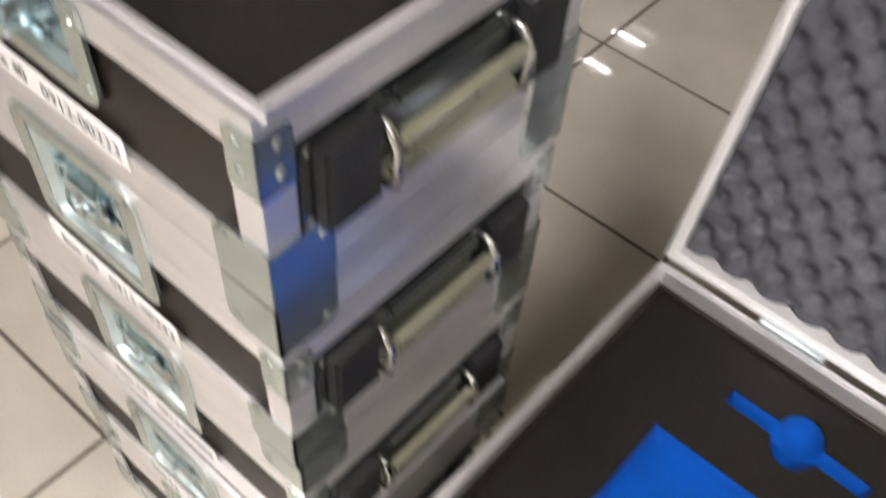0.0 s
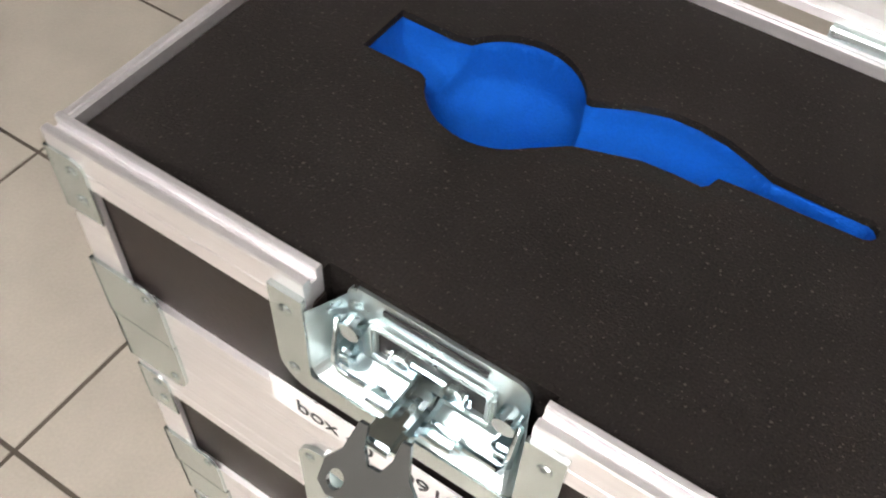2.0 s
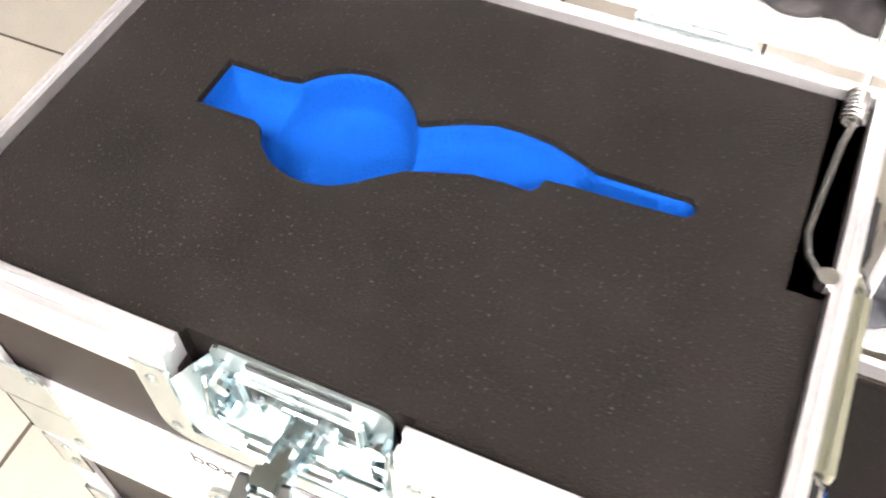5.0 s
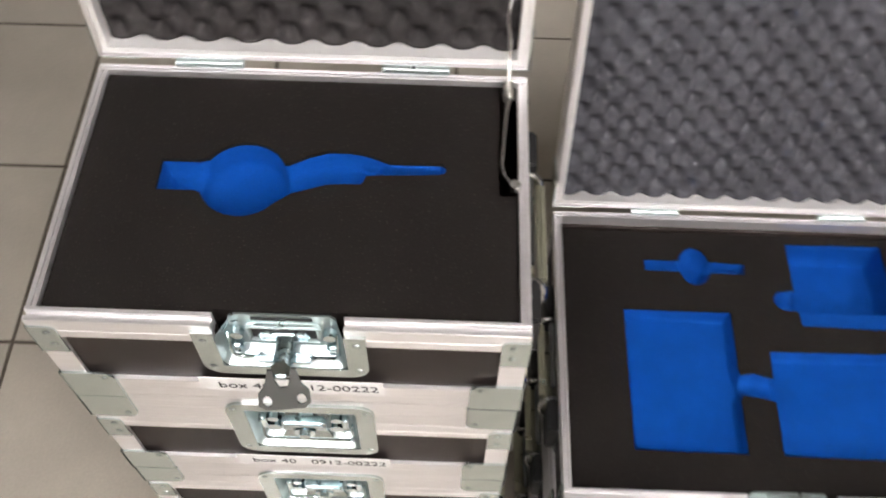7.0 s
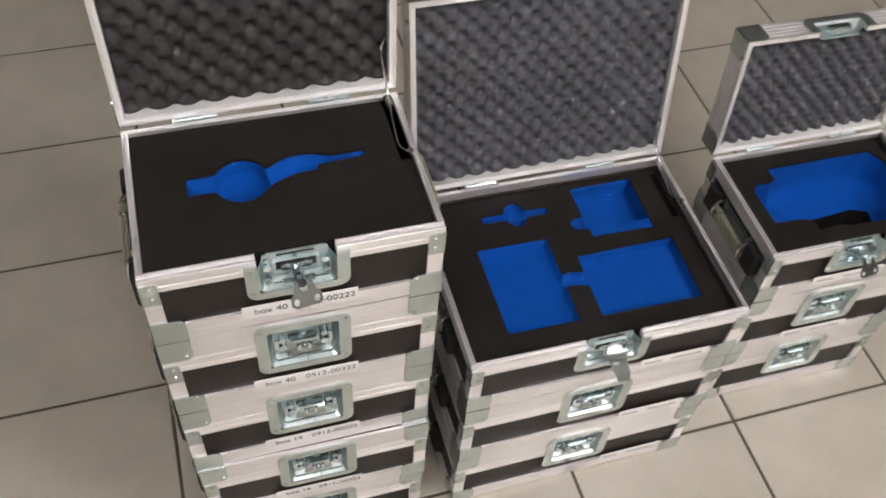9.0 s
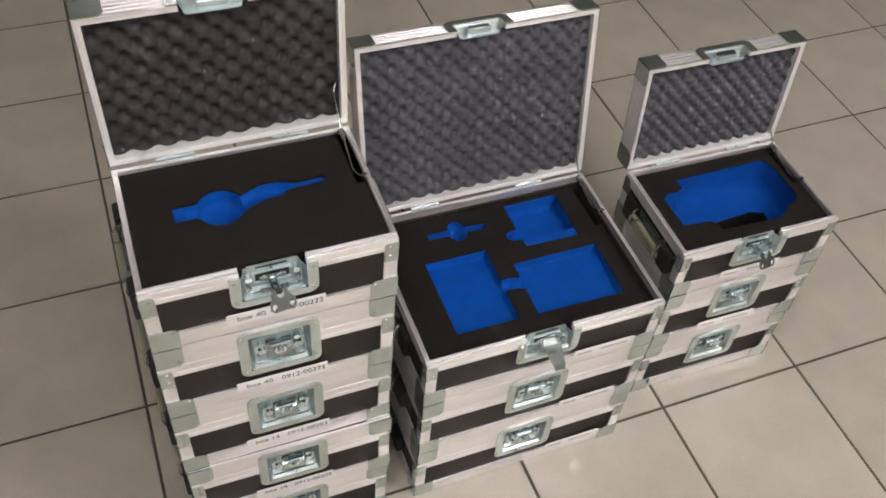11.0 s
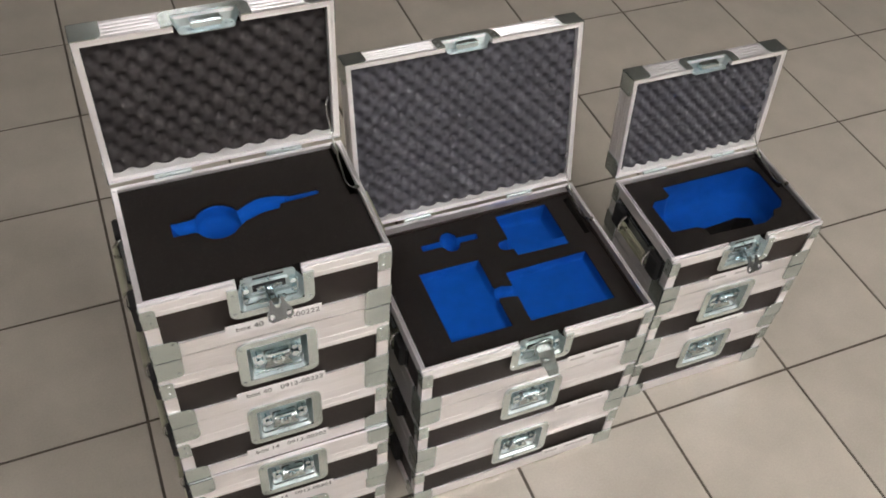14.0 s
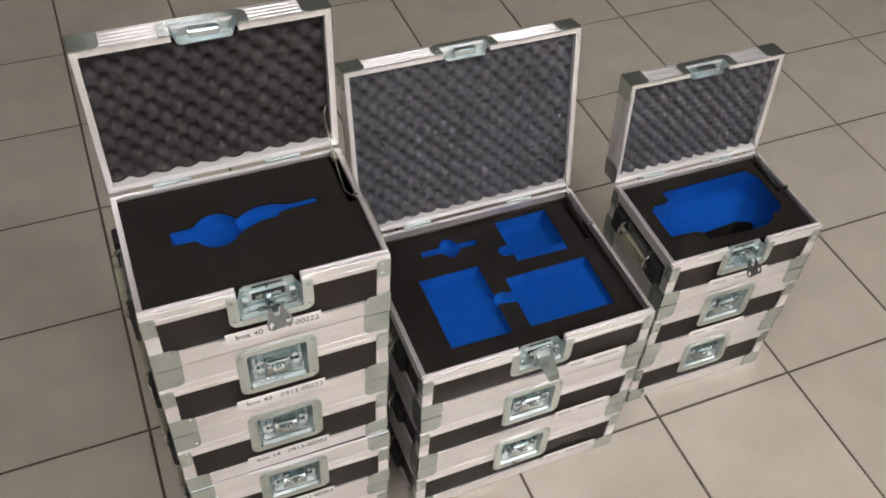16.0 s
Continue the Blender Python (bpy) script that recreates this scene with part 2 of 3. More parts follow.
def corner_angle(W, D, corner, z0, z1, parent):
    left, front = corner
    px, py = (0 if left else W), (0 if front else D)
    sx, sy = (1 if left else -1), (1 if front else -1)
    t, w = 0.0024, POST - 0.001
    bm = prism(bmesh.new(), [(px + sx * u, py + sy * v, z0) for u, v in ((0, 0), (w, 0), (w, t), (t, t), (t, w), (0, w))], (0, 0, z1 - z0))
    return part("corner_angle", bm, ALU, parent)


def latch(cx, z0, z1, parent, top_open=False, bottom_open=False):
    """A sunk latch: flange with round corners, dish, and the works in it."""
    w, d = PLATE / 2, DISH / 2
    y = -0.0024
    flange = bmesh.new()
    f = 0.011
    lo, hi = (z0 if bottom_open else z0 + f), (z1 if top_open else z1 - f)
    for x0, x1, corners in ((cx - w, cx - d, ("0" if bottom_open else "1") + "00" + ("0" if top_open else "1")), (cx + d, cx + w, "0" + ("0" if bottom_open else "1") + ("0" if top_open else "1") + "0")):
        prism(flange, [(a, y, b) for a, b in rounded(x0, x1, z0, z1, 0.0132, corners)], (0, 0.0022, 0))
    if not bottom_open:
        box(flange, cx - d, cx + d, y, y + 0.0022, z0, lo)
    if not top_open:
        box(flange, cx - d, cx + d, y, y + 0.0022, hi, z1)
    for x in (cx - w + 0.006, cx + w - 0.006):
        for z in (z0 + 0.010, z1 - 0.010):
            rivet(flange, (x, y, z), (0, -1, 0))
    body = part("latch", flange, ZINC, parent, "zinc-plated recessed butterfly latch")
    dish = bmesh.new()
    deep = 0.0125
    ring0 = [dish.verts.new((a, y + 0.001, b)) for a, b in rounded(cx - d, cx + d, lo, hi, 0.006)]
    ring1 = [dish.verts.new((a, deep, b)) for a, b in rounded(cx - d + 0.006, cx + d - 0.006, lo + (0.001 if bottom_open else 0.005), hi - (0.001 if top_open else 0.004), 0.006)]
    for i in range(len(ring0)):
        j = (i + 1) % len(ring0)
        zm = min(ring0[i].co.z, ring0[j].co.z), max(ring0[i].co.z, ring0[j].co.z)
        if (top_open and zm[0] > hi - 0.0061) or (bottom_open and zm[1] < lo + 0.0061):
            continue
        dish.faces.new((ring0[i], ring0[j], ring1[j], ring1[i]))
    dish.faces.new(ring1)
    # the thickness of the back wall
    back = [dish.verts.new((v.co.x, v.co.y + 0.0013, v.co.z)) for v in ring1]
    for i in range(len(ring1)):
        j = (i + 1) % len(ring1)
        dish.faces.new((ring1[i], ring1[j], back[j], back[i]))
    part("dish", dish, TRAY, body)
    return body, lo, hi


def latch_works(cx, lo, hi, body):
    """What sits in a closed dish: cross bar, barrel, two wing lobes, stops and a sill."""
    zc = (lo + hi) / 2
    part("cross_bar", box(bmesh.new(), cx - 0.016, cx + 0.016, -0.003, 0.005, zc + 0.006, zc + 0.014, 0.002), CHROME, body)
    part("slot_plate", box(bmesh.new(), cx - 0.0165, cx + 0.0165, 0.0105, 0.0122, zc - 0.006, zc + 0.004, 0.001), ZINC_SHADED, body, "dark slot plate")
    part("barrel", rod(bmesh.new(), (cx, 0.012, zc - 0.003), (cx, -0.003, zc - 0.003), 0.0078, 18), CHROME, body)
    part("pin", rod(bmesh.new(), (cx, -0.003, zc - 0.003), (cx, -0.006, zc - 0.003), 0.0042, 14), ZINC, body)
    for sgn in (-1, 1):
        part("drum", rod(bmesh.new(), (cx + sgn * 0.009, 0.004, zc - 0.002), (cx + sgn * 0.016, 0.004, zc - 0.002), 0.0048, 14), CHROME, body)
        part("stop", box(bmesh.new(), cx + sgn * 0.0300 - 0.0022, cx + sgn * 0.0300 + 0.0022, 0.001, 0.0115, zc - 0.006, zc + 0.012, 0.001), CHROME, body)
        part("spring_stud", rod(bmesh.new(), (cx + sgn * 0.0235, 0.0125, zc + 0.007), (cx + sgn * 0.0235, 0.003, zc + 0.007), 0.0042, 12), CHROME, body)
        part("spring_stud", rod(bmesh.new(), (cx + sgn * 0.0235, 0.0125, zc - 0.006), (cx + sgn * 0.0235, 0.002, zc - 0.006), 0.0052, 12), CHROME, body)
        part("side_lug", box(bmesh.new(), cx + sgn * 0.0270 - 0.0040, cx + sgn * 0.0270 + 0.0040, 0.004, 0.0120, zc - 0.021, zc - 0.012, 0.0025), CHROME, body)
    # the folded wing that lies along the lower edge
    bm = bmesh.new()
    prism(bm, [(cx - 0.0190, 0.0015, zc - 0.0215), (cx + 0.0190, 0.0015, zc - 0.0215), (cx + 0.0130, 0.0065, zc - 0.0110), (cx - 0.0130, 0.0065, zc - 0.0110)], (0, 0.0018, 0.0006))
    part("wing", bm, ZINC, body)
    bm = wire(bmesh.new(), [(cx - 0.034, 0.0070, lo + 0.026), (cx - 0.034, 0.0035, lo + 0.010), (cx - 0.031, 0.0025, lo + 0.006), (cx + 0.031, 0.0025, lo + 0.006), (cx + 0.034, 0.0035, lo + 0.010), (cx + 0.034, 0.0070, lo + 0.026)], 0.0013)
    part("sill", bm, CHROME, body, smooth=True)


def butterfly(cx, z, body, way=1):
    """The wing of an unlocked latch: a shield-shaped plate with a cleft and two finger holes, hanging out."""
    bm = bmesh.new()
    outline = [(-0.010, 0.004), (-0.013, -0.008), (-0.018, -0.014), (-0.0185, -0.023), (-0.014, -0.027), (0.014, -0.027), (0.0185, -0.023), (0.018, -0.014), (0.013, -0.008), (0.010, 0.004), (0.0065, 0.004), (0.0055, -0.004), (0.0025, -0.010), (-0.0025, -0.010), (-0.0055, -0.004), (-0.0065, 0.004)]
    holes = [[(s * 0.012 + 0.0033 * math.cos(k * math.tau / 14), -0.020 + 0.0043 * math.sin(k * math.tau / 14)) for k in range(14)] for s in (-1, 1)]
    sheet(bm, outline, holes, 0)
    faces = list(bm.faces)
    made = bmesh.ops.extrude_face_region(bm, geom=faces)
    bmesh.ops.translate(bm, verts=[v for v in made["geom"] if isinstance(v, bmesh.types.BMVert)], vec=(0, 0, 0.002))
    bmesh.ops.scale(bm, vec=(0.87, 0.90, 1), verts=bm.verts)
    bm.transform(pose(cx + 0.002, -0.017, z + 0.014, 54, 0, 7 * way))
    part("wing", bm, ZINC_SHADED, body, "grey metal butterfly wing hanging open")
    part("hub", rod(bmesh.new(), (cx, 0.010, z + 0.002), (cx, -0.012, z + 0.004), 0.0065, 18), CHROME, body)
    part("pin", box(bmesh.new(), cx - 0.006, cx + 0.006, -0.019, -0.008, z + 0.006, z + 0.012, 0.002), CHROME, body)
    part("crossbar", box(bmesh.new(), cx - 0.019, cx + 0.019, -0.003, 0.004, z - 0.005, z + 0.002, 0.0025), CHROME, body)


def hook_plate(cx, z, body):
    """The wing of another unlocked latch: a bent strap folded out and down."""
    bm = bmesh.new()
    line = [(0.002, 0.028), (-0.006, 0.022), (-0.013, 0.012), (-0.020, 0.004), (-0.027, -0.003), (-0.031, -0.014)]
    a = [bm.verts.new((cx + 0.003 - w, y, z + v)) for (y, v), w in zip(line, (0.013, 0.013, 0.011, 0.008, 0.004, 0.000))]
    b = [bm.verts.new((cx + 0.003 + w + 0.002, y, z + v)) for (y, v), w in zip(line, (0.013, 0.013, 0.013, 0.014, 0.015, 0.015))]
    for k in range(len(line) - 1):
        bm.faces.new((a[k], b[k], b[k + 1], a[k + 1]))
    bmesh.ops.solidify(bm, geom=list(bm.faces), thickness=0.002)
    box(bm, cx - 0.006, cx + 0.008, -0.019, -0.012, z + 0.008, z + 0.014, 0.002)
    part("wing", bm, ZINC, body, "zinc strap of an unlocked latch hanging forward")
    bm = bmesh.new()
    wire(bm, [(cx - 0.013, -0.003, z + 0.012), (cx - 0.014, -0.003, z + 0.040), (cx - 0.009, -0.003, z + 0.045), (cx + 0.009, -0.003, z + 0.045), (cx + 0.014, -0.003, z + 0.040), (cx + 0.013, -0.003, z + 0.012)], 0.002)
    part("bail", bm, CHROME, body, smooth=True)


def side_handle(W, D, h, right, parent):
    """A sprung case handle: plate, two rubber stops, two arms and a grip."""
    px, s = (W, 1) if right else (0, -1)
    yc, zc = D / 2, FOOT + (h - RAIL - FOOT) * 0.5
    hz = min(0.026, (h - RAIL - FOOT) * 0.48)
    bm = bmesh.new()
    prism(bm, [(px - s * 0.0028, yc + u, zc + v) for u, v in rounded(-0.084, 0.084, -hz, hz, 0.008)], (s * 0.0022, 0, 0))
    for u in (-0.079, 0.079, -0.03, 0.03):
        for v in (-hz + 0.006, hz - 0.006):
            rivet(bm, (px - s * 0.0006, yc + u, zc + v), (s, 0, 0), 0.003)
    plate = part("handle", bm, ZINC_SHADED, parent, "sprung zinc case handle with dark grip")
    for k in (-1, 1):
        bm = bmesh.new()
        box(bm, px - s * 0.001, px + s * 0.009, yc + k * 0.0465, yc + k * 0.0780, zc - hz + 0.003, zc + hz - 0.003, 0.002)
        part("rubber_stop", bm, RUBBER_AND_SHADE, plate)
        bm = bmesh.new()
        u = yc + k * 0.0435
        wire(bm, [(px, u, zc + 0.016), (px + s * 0.007, u, zc + 0.015), (px + s * 0.0125, u, zc + 0.006), (px + s * 0.0135, u, zc - 0.006), (px + s * 0.0115, u, zc - 0.016), (px + s * 0.004, u, zc - 0.020)], 0.0027)
        part("arm", bm, STEEL, plate, smooth=True)
    bm = bmesh.new()
    box(bm, px + s * 0.0085, px + s * 0.0150, yc - 0.0410, yc + 0.0410, zc + 0.001, zc + 0.0135, 0.003)
    part("grip", bm, GRIP, plate, "pale yellowish metal grip")
    bm = bmesh.new()
    box(bm, px, px + s * 0.0085, yc - 0.0440, yc + 0.0440, zc - hz + 0.003, zc - hz + 0.0140, 0.002)
    part("lower_ledge", bm, GRIP, plate)
    bm = bmesh.new()
    box(bm, px, px + s * 0.0055, yc - 0.036, yc + 0.036, zc + hz - 0.009, zc + hz - 0.002, 0.002)
    part("spring_cover", bm, ZINC_SHADED, plate)


def letters(text, size, mat, x, y, z, parent):
    """Raised print standing upright on a front face."""
    cu = bpy.data.curves.new("print", "FONT")
    cu.body, cu.size, cu.extrude = text, size, 0.0001
    tmp = bpy.data.objects.new("print", cu)
    scene.collection.objects.link(tmp)
    me = bpy.data.meshes.new_from_object(tmp.evaluated_get(bpy.context.evaluated_depsgraph_get()))
    bpy.data.objects.remove(tmp)
    me.materials.append(mat)
    ob = new("print", me)
    ob.parent = parent
    ob.matrix_basis = pose(x, y, z, 90)
    return ob


def label_strip(parent, x0, x1, z0, z1, words=(), y=-0.0018):
    """A paper strip; words as (text, x offset), else plain bars."""
    bm = box(bmesh.new(), x0, x1, y, y + 0.0006, z0, z1)
    ob = part("label", bm, PAPER, parent, "white paper label with black print" if words else "white paper label with faint print")
    for text, dx in words:
        letters(text, 0.0125, INK, x0 + dx, y - 0.0004, z0 + 0.0046, ob)
    if not words:
        for a, b in ((0.06, 0.30), (0.45, 0.9)):
            part("print", box(bmesh.new(), x0 + (x1 - x0) * a, x0 + (x1 - x0) * b, y - 0.0004, y - 0.0001, z0 + 0.006, z0 + 0.011), FAINT, ob)


CORNERS = ((True, True), (False, True), (True, False), (False, False))


def base(case, W, D, h, opened):
    """The lower shell of a case."""
    cx, t = W / 2, 0.0035
    gap = 0.0400 if opened else DISH / 2
    latch_lo = h - 0.061 if opened else 0.0525
    dish_lo = latch_lo + 0.011
    # panels
    for x0, x1 in ((t, cx - DISH / 2), (cx + DISH / 2, W - t)):
        part("front_panel", box(bmesh.new(), x0, x1, 0.003, 0.0095, FOOT - 0.01, h - 0.014), PANEL, case)
    part("front_panel", box(bmesh.new(), cx - DISH / 2, cx + DISH / 2, 0.003, 0.0095, FOOT - 0.01, dish_lo), PANEL, case)
    part("back_panel", box(bmesh.new(), t, W - t, D - 0.0095, D - 0.003, FOOT - 0.01, h - 0.014), PANEL, case)
    for x0, x1 in ((0.003, 0.0095), (W - 0.0095, W - 0.003)):
        part("side_panel", box(bmesh.new(), x0, x1, 0.0096, D - 0.0096, FOOT - 0.01, h - 0.014), PANEL, case)
    part("bottom_panel", box(bmesh.new(), t, W - t, t, D - t, 0.0015, 0.008), PANEL, case)
    # rims
    part("rim", along(lip(h), "front", W, D, 0, cx - gap), ALU, case, "ribbed aluminium rim")
    part("rim", along(lip(h), "front", W, D, cx + gap, W), ALU, case)
    part("rim", along(lip(h, True), "back", W, D, 0, W), ALU, case)
    for side in ("left", "right"):
        part("rim", along(lip(h, True), side, W, D, 0.0093 if side == "right" else 0.0069, D - 0.0069 if side == "right" else D - 0.0093), ALU, case)
    for x0, x1 in ((0, 0.0034), (W - 0.0034, W)):
        part("rim", box(bmesh.new(), x0, x1, 0.0036, 0.0092 if x0 else 0.0095, h - RAIL, h - 0.0131), ALU, case)
    # foot rails
    for side in SIDES:
        a, b = (0, run(side, W, D)[3]) if side in ("front", "back") else (0.0036, D - 0.0036)
        part("foot_rail", along(ribs(0.0028, FOOT, 1, cut=0.0002), side, W, D, a, b), ALU, case)
    for c in CORNERS:
        corner_post(W, D, c, h - 0.0400, h - 0.0075, case)
        corner_angle(W, D, c, FOOT + 0.0002, h - RAIL - 0.0002, case)
        corner_bracket(W, D, c, 0.0003, 1, case)
    for right in (False, True):
        side_handle(W, D, h, right, case)
    if opened:
        body, lo, hi = latch(cx, latch_lo, h - 0.006, case, top_open=True)
        z0, z1 = lo + 0.016, h - 0.019
        bm = bmesh.new()
        for a in ((cx - 0.0235, cx + 0.0235, z1, z1 + 0.003), (cx - 0.0235, cx + 0.0235, z0 - 0.003, z0), (cx - 0.0235, cx - 0.0205, z0, z1), (cx + 0.0205, cx + 0.0235, z0, z1)):
            box(bm, a[0], a[1], 0.0085, 0.0124, a[2], a[3], 0.0012)
        part("guide_frame", bm, TRAY, body)
        # thin black sheets stand for the shade inside the guide window and the slit
        part("guide_slot_shade", box(bmesh.new(), cx - 0.0205, cx + 0.0205, 0.0112, 0.0123, z0, z1), RUBBER_AND_SHADE, body)
        part("slot", box(bmesh.new(), cx - 0.0190, cx + 0.0190, 0.0116, 0.0123, h - 0.0125, h - 0.0098), RUBBER_AND_SHADE, body)
        part("slide", box(bmesh.new(), cx - 0.016, cx + 0.016, 0.0075, 0.0110, z0 + 0.001, z0 + 0.010, 0.0015), CHROME, body)
        for sgn in (-1, 1):
            part("cam", rod(bmesh.new(), (cx + sgn * 0.010, 0.0110, z1 - 0.007), (cx + sgn * 0.010, 0.0075, z1 - 0.007), 0.0036, 14), ZINC, body)
            part("side_stop", box(bmesh.new(), cx + sgn * 0.030 - 0.004, cx + sgn * 0.030 + 0.004, 0.004, 0.0120, lo + 0.006, lo + 0.016, 0.002), CHROME, body)
            part("stud", rod(bmesh.new(), (cx + sgn * 0.029, 0.0122, lo + 0.026), (cx + sgn * 0.029, 0.006, lo + 0.026), 0.0042, 12), CHROME, body)
        bm = wire(bmesh.new(), [(cx - 0.034, 0.0070, lo + 0.030), (cx - 0.034, 0.0035, lo + 0.010), (cx - 0.031, 0.0025, lo + 0.006), (cx + 0.031, 0.0025, lo + 0.006), (cx + 0.034, 0.0035, lo + 0.010), (cx + 0.034, 0.0070, lo + 0.030)], 0.0013)
        part("sill", bm, CHROME, body, smooth=True)
        return body, lo


def lid(case, W, D, hl, opened, lean, h, foam_scale=1.0, foam=EGG):
    """The upper shell; children in its own frame, with its seam at z = 0 and its hinge along the back."""
    cx = W / 2
    shell = part("lid", box(bmesh.new(), 0.003, W - 0.003, 0.003, D - 0.003, hl - 0.008, hl - 0.0015), PANEL, case, "open case lid lined with grey egg-crate foam" if opened else "closed aluminium-framed case lid")
    if opened:
        shell.matrix_basis = Matrix.Translation((0, D + 0.003, h + 0.004)) @ Matrix.Rotation(-radians(90 + lean), 4, "X") @ Matrix.Translation((0, -D, 0))
    else:
        shell.matrix_basis = Matrix.Translation((0, 0, h + 0.0006))
    prof = ribs(0.0004, hl, 4 if opened else 1, cut=0.0016 if opened else 0.0002, wide=0.0017 if opened else 0.0008)
    d = DISH / 2
    part("frame_rail", along(prof, "front", W, D, 0, cx - d), ALU, shell, "ribbed aluminium lid rail")
    part("frame_rail", along(prof, "front", W, D, cx + d, W), ALU, shell)
    part("frame_rail", along([(0.0, hl - 0.017), (0.0035, hl - 0.017), (0.0035, hl), (0.0, hl)], "front", W, D, cx - d, cx + d), ALU, shell)
    part("frame_rail", along(prof, "back", W, D, 0, W), ALU, shell)
    for side in ("left", "right"):
        part("frame_rail", along(prof, side, W, D, 0.0036, D - 0.0036), ALU, shell)
    # the inner edge of the frame
    lipp = [(0.0036, 0.0012), (0.0078, 0.0012), (0.0078, 0.026), (0.0036, 0.026)]
    part("inner_lip", along(lipp, "front", W, D, 0.0036, cx - d), BARE, shell)
    part("inner_lip", along(lipp, "front", W, D, cx + d, W - 0.0036), BARE, shell)
    part("inner_lip", along(lipp, "back", W, D, 0.0036, W - 0.0036), BARE, shell)
    for side in ("left", "right"):
        part("inner_lip", along(lipp, side, W, D, 0.0079, D - 0.0079), BARE, shell)
    for c in CORNERS:
        corner_bracket(W, D, c, hl - 0.0004, -1, shell)
    if opened:
        body, lo, hi = latch(cx, 0.0004, hl - 0.004, shell, bottom_open=True)
        bm = bmesh.new()
        box(bm, cx - 0.019, cx + 0.019, 0.001, 0.012, 0.006, 0.020, 0.002)
        part("strike", bm, CHROME, body)
        # hinges along the back
        for x in (W * 0.26, W * 0.74):
            bm = bmesh.new()
            rod(bm, (x - 0.024, D + 0.0015, -0.002), (x + 0.024, D + 0.0015, -0.002), 0.003, 12)
            box(bm, x - 0.024, x + 0.024, D - 0.0005, D + 0.0012, -0.001, 0.018)
            part("hinge", bm, TRAY, shell)
        # egg-crate foam
        bm = bmesh.new()
        x0, x1, y0, y1 = 0.0080, W - 0.0080, 0.0128, D - 0.0080
        nx, ny = int((x1 - x0) / 0.0023), int((y1 - y0) / 0.0023)
        pa, pb = 0.0295 * foam_scale, 0.0152 * foam_scale
        grid = []
        for j in range(ny + 1):
            row = []
            for i in range(nx + 1):
                x, y = x0 + (x1 - x0) * i / nx, y0 + (y1 - y0) * j / ny
                wave = math.cos(math.tau * x / pa) * math.cos(math.tau * y / (2 * pb) * 1.0)
                dip = ((1 - wave) / 2) ** 2.2
                row.append(bm.verts.new((x, y, 0.0095 + 0.0100 * dip + 0.0004 * noise.noise(Vector((x * 60, y * 60, 0.5))))))
            grid.append(row)
        for j in range(ny):
            for i in range(nx):
                bm.faces.new((grid[j][i], grid[j][i + 1], grid[j + 1][i + 1], grid[j + 1][i]))
        rim = [grid[0], [r[-1] for r in grid], grid[-1][::-1], [r[0] for r in grid][::-1]]
        for edge in rim:
            low = [bm.verts.new((v.co.x, v.co.y, hl - 0.0082)) for v in edge]
            for k in range(len(edge) - 1):
                bm.faces.new((edge[k], edge[k + 1], low[k + 1], low[k]))
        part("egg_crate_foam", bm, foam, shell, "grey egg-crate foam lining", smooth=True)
    return shell


def lid_stay(case, W, D, h, y0):
    """A wire stay: from an eye on the rim back to a coil and up to the lid."""
    bm = bmesh.new()
    x = W - 0.014
    wire(bm, [(W - 0.007, y0, h + 0.004), (x + 0.002, y0 + 0.003, h + 0.002), (x - 0.002, y0 + 0.012, h - 0.002), (x - 0.004, y0 + 0.022, h - 0.003), (x - 0.001, D - 0.035, h + 0.001), (x + 0.001, D - 0.024, h + 0.004), (x, D - 0.010, h + 0.014), (x, D + 0.004, h + 0.028), (x - 0.003, D + 0.006, h + 0.046), (x - 0.002, D + 0.010, h + 0.060), (x + 0.003, D + 0.016, h + 0.066)], 0.0013)
    stay = part("lid_stay", bm, STEEL, case, "bent steel wire lid stay", smooth=True)
    bm = bmesh.new()
    coil = [(x + 0.004 * math.cos(a * math.tau / 10), D - 0.026 + 0.0014 * a / 10 * 1.6, h + 0.004 + 0.004 * math.sin(a * math.tau / 10)) for a in range(0, 70)]
    wire(bm, coil, 0.0008, 5)
    part("coil", bm, STEEL, stay, smooth=True)
    bm = bmesh.new()
    rod(bm, (W - 0.0095, y0, h + 0.0008), (W - 0.0095, y0, h + 0.006), 0.0036, 12)
    part("eye", bm, STEEL, stay)


def edge_distance(gx, gy, loop):
    """How far each place lies inside an outline; negative outside."""
    near, inside = np.full(gx.shape, 9.0), np.zeros(gx.shape, bool)
    for (ax, ay), (bx, by) in zip(loop, loop[1:] + loop[:1]):
        dx, dy = bx - ax, by - ay
        if dx * dx + dy * dy < 1e-12:
            continue
        k = np.clip(((gx - ax) * dx + (gy - ay) * dy) / (dx * dx + dy * dy), 0, 1)
        near = np.minimum(near, np.hypot(gx - ax - k * dx, gy - ay - k * dy))
        if abs(dy) > 1e-9:
            inside ^= ((ay > gy) != (by > gy)) & (gx < ax + (gy - ay) * dx / dy)
    return np.where(inside, near, -near)


def scooped(depth, width):
    """A pocket whose walls round into its floor over a width."""
    def shape(gx, gy, d):
        k = np.clip(d / width, 0, 1)
        return 0.0006 + depth * np.sqrt(1 - (1 - k) ** 2)
    return shape


